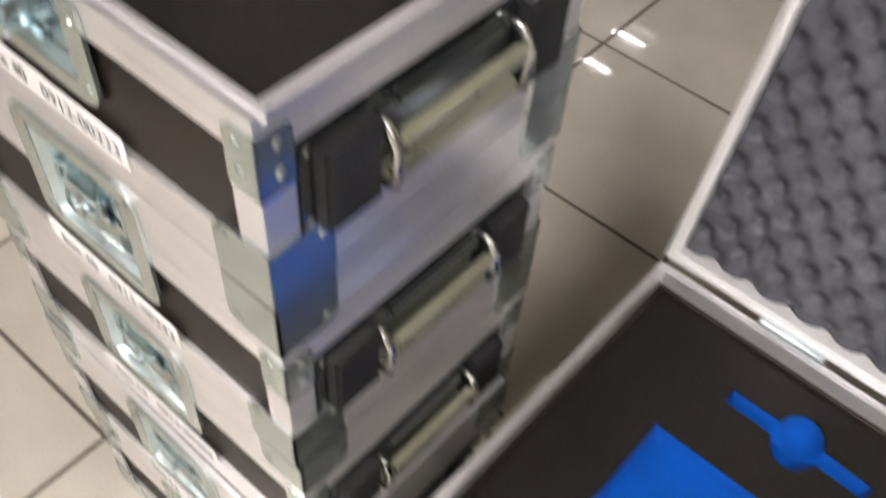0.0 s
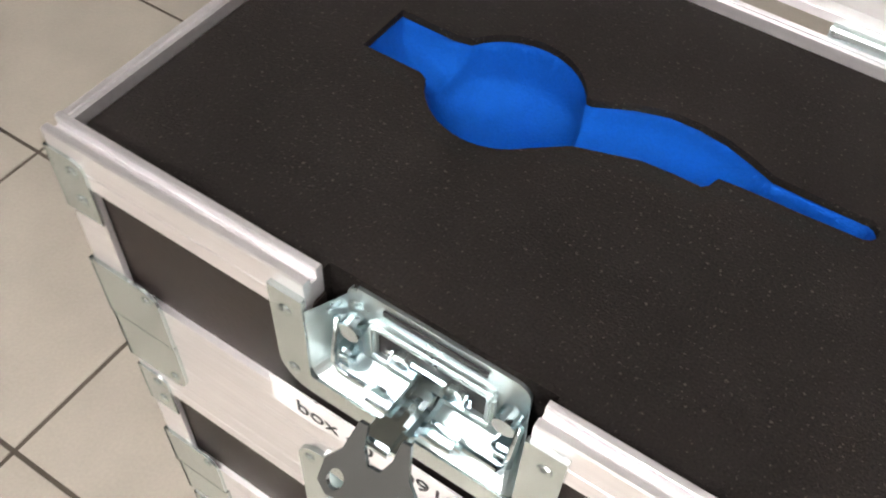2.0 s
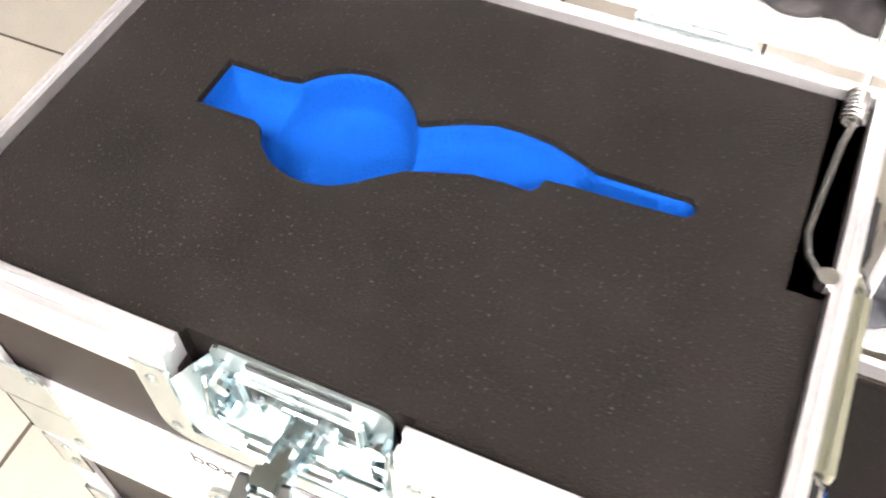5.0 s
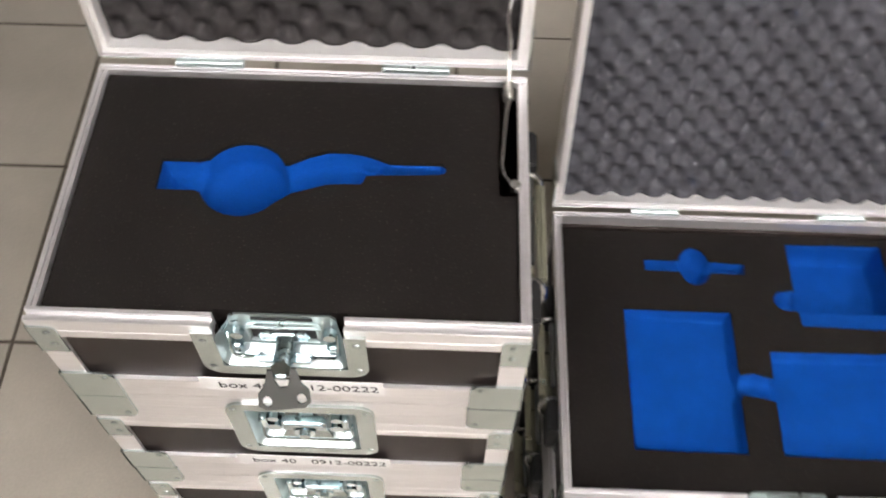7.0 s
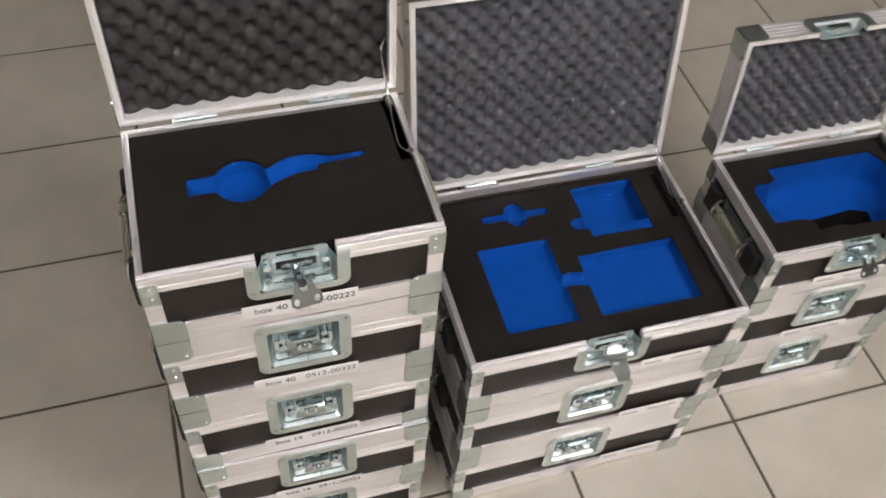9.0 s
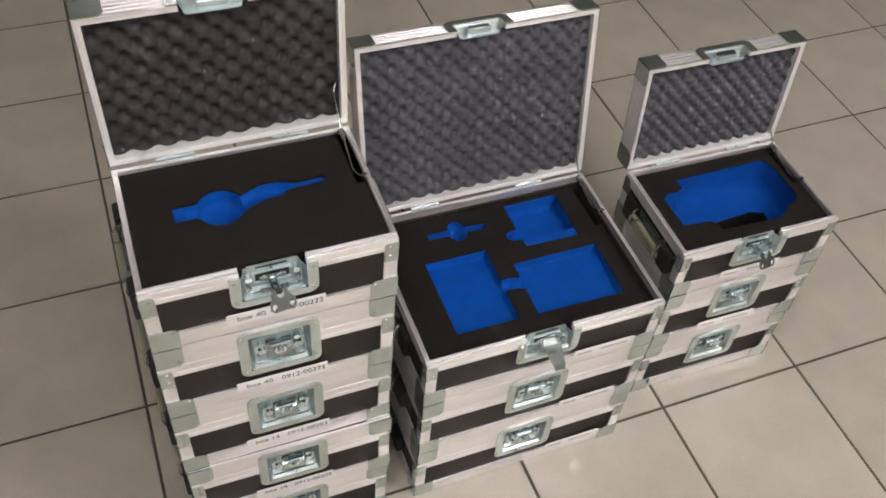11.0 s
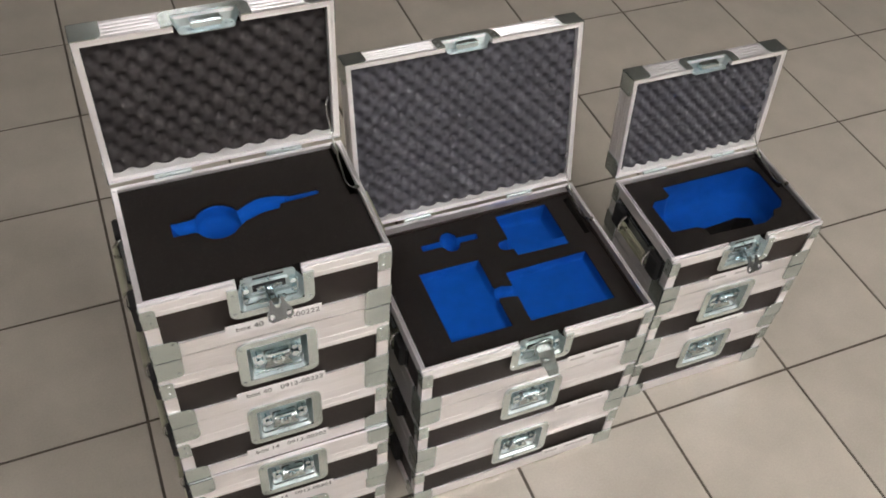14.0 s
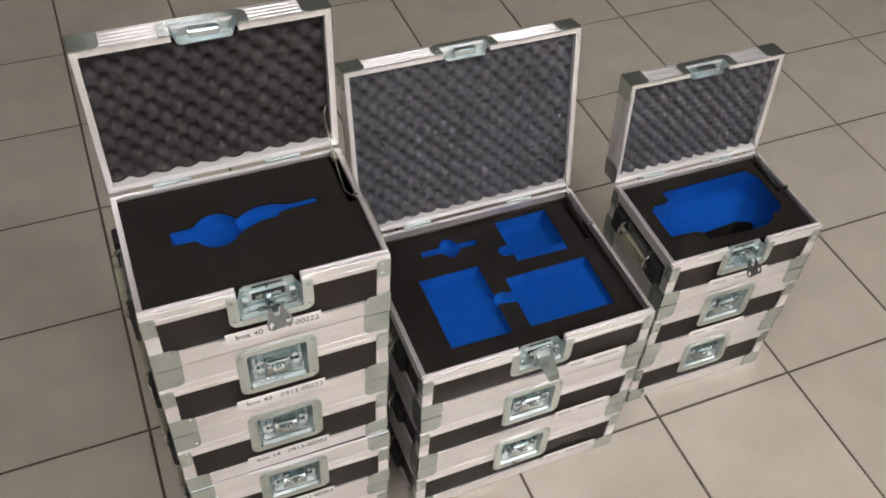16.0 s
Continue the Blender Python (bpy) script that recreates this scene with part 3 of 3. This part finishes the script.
def foam_insert(m, W, D, holes, thick, label, slot, shaped, depth=0.0, well=None):
    """Black foam block with cut-outs that show the blue layer below."""
    ob = thing("foam_insert", m, label, "foam")
    e = 0.0096
    f = 0.0071
    out = [(f, e), (W / 2 - 0.041, e), (W / 2 - 0.041, 0.0140), (W / 2 + 0.041, 0.0140), (W / 2 + 0.041, e), (W - f, e), (W - f, D - f), (f, D - f)]
    bm = bmesh.new()
    sheet(bm, out, [*holes, slot], 0)
    for loop, deep in ((out, 0.06), *((q, thick) for q in holes), (slot, 0.045)):
        a = [bm.verts.new((x, y, 0)) for x, y in loop]
        b = [bm.verts.new((x, y, -deep)) for x, y in loop]
        for i in range(len(loop)):
            j = (i + 1) % len(loop)
            bm.faces.new((a[i], a[j], b[j], b[i]))
    bm.faces.new([bm.verts.new((x, y, -0.045)) for x, y in slot])
    bmesh.ops.remove_doubles(bm, verts=bm.verts, dist=0.00002)
    part("foam_block", bm, FOAM, ob, "black foam block")
    for n, q in enumerate(holes):
        bm = bmesh.new()
        if shaped[n]:
            xs, ys = [v[0] for v in q], [v[1] for v in q]
            x0, x1, y0, y1 = min(xs) - 0.003, max(xs) + 0.003, min(ys) - 0.003, max(ys) + 0.003
            step = max(0.0007, (x1 - x0) / 260)
            gx, gy = np.meshgrid(np.arange(x0, x1 + step, step), np.arange(y0, y1 + step, step))
            deep = shaped[n](gx, gy, edge_distance(gx, gy, q))
            g = [[bm.verts.new((x, y, -thick - d)) for x, y, d in zip(*row)] for row in zip(gx, gy, deep)]
            for lo, hi in zip(g, g[1:]):
                for i in range(len(lo) - 1):
                    bm.faces.new((lo[i], lo[i + 1], hi[i + 1], hi[i]))
            part("blue_pocket", bm, BLUE, ob, "blue foam pocket", smooth=True)
        else:
            # walls that slope into the floor along their foot
            d = depth
            mx, my = sum(v[0] for v in q) / len(q), sum(v[1] for v in q) / len(q)
            rings = [[bm.verts.new((mx + (x - mx) * k, my + (y - my) * k, -z)) for x, y in q] for z, k in ((thick, 1), (d * 0.62, 0.985), (d * 0.88, 0.94), (d, 0.86))]
            for up, down in zip(rings, rings[1:]):
                for i in range(len(q)):
                    j = (i + 1) % len(q)
                    bm.faces.new((up[i], up[j], down[j], down[i]))
            b = rings[-1]
            if well:
                edges = [bm.edges.get((b[i], b[(i + 1) % len(b)])) for i in range(len(b))]
                c = [bm.verts.new((x, y, -d)) for x, y in well]
                edges += [bm.edges.new((c[i], c[(i + 1) % len(c)])) for i in range(len(c))]
                bmesh.ops.triangle_fill(bm, use_beauty=True, use_dissolve=False, edges=edges)
                # deeper well; black instead of blue puts the pocket's deep shade into its colour
                deep = bmesh.new()
                c = [deep.verts.new((x, y, -d + 0.0004)) for x, y in well]
                e2 = [deep.verts.new((x, y, -0.100)) for x, y in well]
                for i in range(len(c)):
                    j = (i + 1) % len(c)
                    deep.faces.new((c[i], c[j], e2[j], e2[i]))
                deep.faces.new(e2)
                part("well", deep, FOAM, ob, "well below the pocket, black for its deep shade")
            else:
                bm.faces.new(b)
            part("blue_pocket", bm, BLUE, ob, "blue foam pocket", smooth=True)
    return ob


# ---- room ----
FX0, FX1, FY0, FY1, HIGH = -4.2, 4.8, -4.0, 5.6, 2.7
floor = part("floor", box(bmesh.new(), FX0, FX1, FY0, FY1, -0.12, -0.0016), GROUT)
tagged(floor, "beige glossy ceramic floor tiles with dark joints", "floor", kind="structure")
for nm, args in (("wall_north", (FX0, FX1, FY1, FY1 + 0.15, -0.12, HIGH)), ("wall_south", (FX0, FX1, FY0 - 0.15, FY0, -0.12, HIGH)), ("wall_west", (FX0 - 0.15, FX0, FY0 - 0.15, FY1 + 0.15, -0.12, HIGH)), ("wall_east", (FX1, FX1 + 0.15, FY0 - 0.15, FY1 + 0.15, -0.12, HIGH))):
    tagged(part(nm, box(bmesh.new(), *args), WALL), "plain off-white painted wall", "wall", kind="structure")
tagged(part("ceiling", box(bmesh.new(), FX0 - 0.15, FX1 + 0.15, FY0 - 0.15, FY1 + 0.15, HIGH + 0.002, HIGH + 0.12), CEIL), "plain off-white ceiling", "ceiling", kind="structure")


def ceiling_light(tubes, half, label):
    ob = thing("ceiling_light", pose(0, 0, 0), label, "ceiling light", "ceiling lights")
    bm = bmesh.new()
    for a in ((-0.31, 0.31, -0.31, -0.29), (-0.31, 0.31, 0.29, 0.31), (-0.31, -0.29, -0.289, 0.289), (0.29, 0.31, -0.289, 0.289)):
        box(bm, *a, -0.05, 0)
    box(bm, -0.289, 0.289, -0.289, 0.289, -0.004, -0.001)
    part("housing", bm, WHITE, ob)
    for y in tubes:
        part("tube", rod(bmesh.new(), (-half, y, -0.022), (half, y, -0.022), 0.0065, 12), GLOW if len(tubes) > 2 else GLOW_OLD, ob, smooth=True)
    return ob


TWO, FOUR = "square white ceiling light with two fluorescent tubes", "square white ceiling light with four fluorescent tubes"
for tubes, half, label, spots in (((-0.17, 0.17), 0.11, TWO, [(-1.60, 4.06)]), ((-0.06, 0.06), 0.18, TWO, [(0.32, 4.13)]), ((-0.21, -0.07, 0.07, 0.21), 0.26, FOUR, [(-0.35, -0.85), (1.40, -1.10), (2.90, -1.10), (0.65, -2.60), (2.15, -2.60)])):
    light = ceiling_light(tubes, half, label)
    light.matrix_basis = pose(*spots[0], HIGH - 0.001)
    for x, y in spots[1:]:
        copy_thing(light, pose(x, y, HIGH - 0.001))

# ---- the cases ----
W1, D1, W2, D2, D3 = 0.305, 0.207, 0.398, 0.301, 0.205
HB, HC, HL = 0.109, 0.150, 0.038


def closed_case(W, D, h, label):
    case = thing("flight_case", pose(0, 0, 0), label, "flight case")
    base(case, W, D, h - HL - 0.0010, False)
    lid(case, W, D, HL, False, 0, h - HL - 0.0006)
    body, lo, hi = latch(W / 2, 0.0525, h - 0.006, case)
    latch_works(W / 2, lo, hi, body)
    return case


def open_case(W, D, h, label, lean, wing, m, stay_y, foam_scale=1.0, foam=EGG):
    case = thing("flight_case", m, label, "flight case")
    body, lo = base(case, W, D, h, True)
    lid(case, W, D, HL, True, lean, h, foam_scale, foam)
    if wing == "butterfly":
        butterfly(W / 2, lo + 0.010, body)
    else:
        hook_plate(W / 2, lo + 0.004, body)
    lid_stay(case, W, D, h, stay_y)
    return case


CLOSED = "closed flight case, dark brown panels, aluminium edges, in a stack"
OPEN = "open flight case with aluminium edges and foam lining, on a stack"

# tall stack
X1, Y1 = 0.0, -0.001
small = closed_case(W1, D1, HC, CLOSED)
tagged(small, group="stacked flight cases")
levels1 = [(0.000, 0.0, 0.002, 0.6), (0.150, 0.001, 0.0, 0.1), (0.300, -0.001, 0.002, 0.7), (0.450, -0.001, 0.001, 0.4)]
LABELS1 = [None, ("box 14", "0912-00203"), ("box 14", "0912-00203"), ("box 40", "0912-00222")]
small.matrix_basis = pose(X1, Y1 + 0.002, 0.0, 0, 0, 0.6)
tall = [small] + [copy_thing(small, pose(X1 + dx, Y1 + dy, z, 0, 0, a)) for z, dx, dy, a in levels1[1:]]
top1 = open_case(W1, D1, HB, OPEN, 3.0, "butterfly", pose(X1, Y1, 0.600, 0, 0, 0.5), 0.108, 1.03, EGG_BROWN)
tagged(top1, group="stacked flight cases")
for c, words in zip(tall + [top1], LABELS1 + [("box 40", "0912-00222")]):
    strip = [(words[0], 0.012), (words[1], 0.059)] if words else ()
    label_strip(c, 0.091, 0.213, *((0.0200, 0.0385) if c is top1 else (0.0225, 0.0410)), strip)

# low stack beside it: copies of the small case
X3, Y3 = 0.836, 0.080
low_case = closed_case(W1, D3, HC, CLOSED)
tagged(low_case, group="stacked flight cases")
low_case.matrix_basis = pose(X3, Y3 + 0.001, 0.0, 0, 0, 0.3)
short = [low_case, copy_thing(low_case, pose(X3 + 0.001, Y3, HC))]
top3 = open_case(W1, D3, HB, OPEN, 5.0, "butterfly", pose(X3, Y3, 0.300), 0.100, 0.85)
tagged(top3, group="stacked flight cases")

# wide stack
X2, Y2 = 0.360, 0.002
wide = closed_case(W2, D2, HC, "wide closed flight case, dark brown panels, aluminium edges, in a stack")
tagged(wide, group="stacked flight cases")
wide.matrix_basis = pose(X2, Y2 + 0.001, 0.0, 0, 0, 0.9)
wide_b = copy_thing(wide, pose(X2, Y2, HC, 0, 0, 0.6))
top2 = open_case(W2, D2, HB, "wide open flight case with aluminium edges, topping a stack of three", 11.0, "strap", pose(X2, Y2, 0.300, 0, 0, 0.5), 0.205)
tagged(top2, group="stacked flight cases")
for c in (wide, wide_b, top2):
    label_strip(c, 0.252, 0.358, *((0.0200, 0.0385) if c is top2 else (0.0225, 0.0410)))
for c in (short[1], top3):
    label_strip(c, 0.092, 0.213, *((0.0200, 0.0385) if c is top3 else (0.0225, 0.0410)))


# ---- foam inserts ----
def arc(cx, cy, r, a0, a1, n):
    return [(cx + r * math.cos(radians(a0 + (a1 - a0) * k / n)), cy + r * math.sin(radians(a0 + (a1 - a0) * k / n))) for k in range(n + 1)]


BX, BY, BR = 0.1115, 0.1195, 0.0305
flask = [(0.053, 0.1085), (0.080, 0.1085)] + arc(BX, BY, BR, 205, 318, 16) + [(0.146, 0.1085), (0.158, 0.1125), (0.170, 0.1165), (0.182, 0.1175), (0.1925, 0.1175), (0.1945, 0.1195), (0.1960, 0.1245), (0.206, 0.1255), (0.225, 0.1262), (0.246, 0.1275)] + arc(0.2465, 0.1325, 0.005, -80, 80, 6) + [(0.230, 0.1370), (0.212, 0.1370), (0.203, 0.1405), (0.192, 0.1440), (0.180, 0.1455), (0.168, 0.1450), (0.155, 0.1405), (0.141, 0.1330)] + arc(BX, BY, BR, 27, 148, 16) + [(0.078, 0.1340), (0.053, 0.1340)]
TIP = 0.204


def flask_depth(gx, gy, d):
    """A round well with a bowled floor, a scooped neck and arm, and a narrow deep channel."""
    k = np.clip(d / 0.0135, 0, 1)
    deep = 0.0006 + 0.0125 * np.sqrt(1 - (1 - k) ** 2)
    x, y = 0.053 + (gx - 0.059) / 0.962, gy + 0.0068
    r2 = ((x - BX) ** 2 + (y - BY) ** 2) / BR ** 2
    deep = np.where((r2 < 1.0) & (d > -0.0004), np.maximum(deep, 0.0135 * np.clip((1 - np.sqrt(r2)) / 0.03, 0, 1) + 0.0125 * np.sqrt(np.clip(1 - r2 / 0.94, 0, 1))), deep)
    slope = np.clip((x - TIP) / 0.007, 0, 1)
    return np.where(d > 0.0004, np.maximum(deep, 0.042 * slope * np.clip(d / 0.0012, 0, 1)), deep)


S1 = [(0.2850, 0.105), (0.2972, 0.105), (0.2972, 0.2000), (0.2850, 0.2000)]
foam_insert(pose(X1, Y1, 0.600 + HB - 0.0040, 0, 0, 0.5), W1, D1, [[(0.059 + (x - 0.053) * 0.962, y - 0.0068) for x, y in flask]], 0.0034, "black foam insert with a flask-shaped blue cut-out", S1, (flask_depth,))


S2 = [(W2 - 0.0230, 0.195), (W2 - 0.0135, 0.195), (W2 - 0.0135, 0.283), (W2 - 0.0230, 0.283)]
q = [(0.0684, 0.053), (0.1723, 0.052), (0.1727, 0.1057), (0.1748, 0.1103), (0.1955, 0.1071), (0.2051, 0.1044), (0.2042, 0.0518), (0.3556, 0.0504), (0.3571, 0.1593), (0.2066, 0.1576), (0.2059, 0.1293), (0.1978, 0.1308), (0.1877, 0.134), (0.1755, 0.1315), (0.174, 0.1376), (0.1746, 0.1989), (0.0682, 0.1993)]
p = [(0.2428, 0.1862), (0.339, 0.1838), (0.3399, 0.2831), (0.2411, 0.2819), (0.2412, 0.2272)] + arc(0.2309, 0.2141, 0.0116, 80, 280, 8) + [(0.2425, 0.2019)]
star = [(0.0930, 0.2445), (0.1285, 0.2440)] + [(0.1440 + 0.0165 * math.cos(radians(a)), 0.2512 + 0.0225 * math.sin(radians(a))) for a in range(202, 340, 12)] + [(0.1600, 0.2436), (0.1940, 0.2432), (0.1955, 0.2560), (0.1600, 0.2578)] + [(0.1440 + 0.0165 * math.cos(radians(a)), 0.2512 + 0.0225 * math.sin(radians(a))) for a in range(22, 160, 12)] + [(0.1285, 0.2582), (0.0930, 0.2576)]


def pair_depth(gx, gy, d):
    """Two flat-floored pockets joined by a scooped bridge."""
    bridge = (gx > 0.1735) & (gx < 0.2055)
    return np.where(bridge, scooped(0.0125, 0.0135)(gx, gy, d), scooped(0.0135, 0.0060)(gx, gy, d))


foam_insert(pose(X2, Y2, 0.3900, 0, 0, 0.5), W2, D2, [q, p, star], 0.0022, "black foam insert with four blue rectangular and star cut-outs", S2, (pair_depth, scooped(0.026, 0.010), scooped(0.016, 0.015)))

S3 = [(W1 - 0.0215, 0.105), (W1 - 0.0135, 0.105), (W1 - 0.0135, 0.188), (W1 - 0.0215, 0.188)]
jug = [(0.099, 0.040), (0.210, 0.036), (0.235, 0.046), (0.244, 0.059), (0.261, 0.061), (0.273, 0.076), (0.274, 0.149), (0.261, 0.173), (0.078, 0.171), (0.080, 0.149), (0.071, 0.144), (0.048, 0.144), (0.036, 0.133), (0.038, 0.067), (0.087, 0.064), (0.099, 0.055)]
JUG_WELL = [(0.114, 0.056), (0.206, 0.052), (0.232, 0.060), (0.240, 0.096), (0.214, 0.106), (0.128, 0.098), (0.114, 0.090)]
foam_insert(pose(X3, Y3, 0.300 + HB - 0.0075), W1, D3, [jug], 0.003, "black foam insert with one deep stepped blue cut-out", S3, (None,), 0.058, JUG_WELL)

# ---- floor tiles ----
PX, PY, JOINT = 0.3110, 0.3130, 0.0055
TURN = pose(-0.052, 0.0145, 0, 0, 0, 0.85)
bm = bmesh.new()
a, b, c = (PX - JOINT) / 2, (PY - JOINT) / 2, 0.0005
low = [bm.verts.new((x, y, -0.0040)) for x, y in ((-a, -b), (a, -b), (a, b), (-a, b))]
edge = [bm.verts.new((x, y, -0.0010)) for x, y in ((-a, -b), (a, -b), (a, b), (-a, b))]
top = [bm.verts.new((x, y, 0.0)) for x, y in ((c - a, c - b), (a - c, c - b), (a - c, b - c), (c - a, b - c))]
for lo, hi in ((low, edge), (edge, top)):
    for i in range(4):
        bm.faces.new((lo[i], lo[(i + 1) % 4], hi[(i + 1) % 4], hi[i]))
bm.faces.new(top)
tile = part("tile", bm, TILE, floor)
TX, TY = -6 * PX, -6 * PY
for j in range(18):
    for i in range(16):
        ob = tile if not i and not j else new("tile", tile.data)
        ob.parent = floor
        ob.matrix_basis = TURN @ pose((i - 6 + 0.5) * PX, (j - 6 + 0.5) * PY, 0, random.uniform(-0.08, 0.08), random.uniform(-0.08, 0.08), 0)
# the rest of the floor, out of view
bm = bmesh.new()
for j in range(-8, 26):
    for i in range(-10, 26):
        x0, y0 = TX + i * PX + 0.002, TY + j * PY + 0.002
        if (0 <= i < 16 and 0 <= j < 18) or x0 < FX0 - 0.05 or x0 + PX > FX1 + 0.05 or y0 < FY0 - 0.05 or y0 + PY > FY1 + 0.05:
            continue
        vs = [bm.verts.new(v) for v in ((x0, y0, 0), (x0 + PX - JOINT, y0, 0), (x0 + PX - JOINT, y0 + PY - JOINT, 0), (x0, y0 + PY - JOINT, 0))]
        bm.faces.new(vs)
bm.transform(TURN)
tagged(part("far_tiles", bm, TILE, floor), kind="stuff")
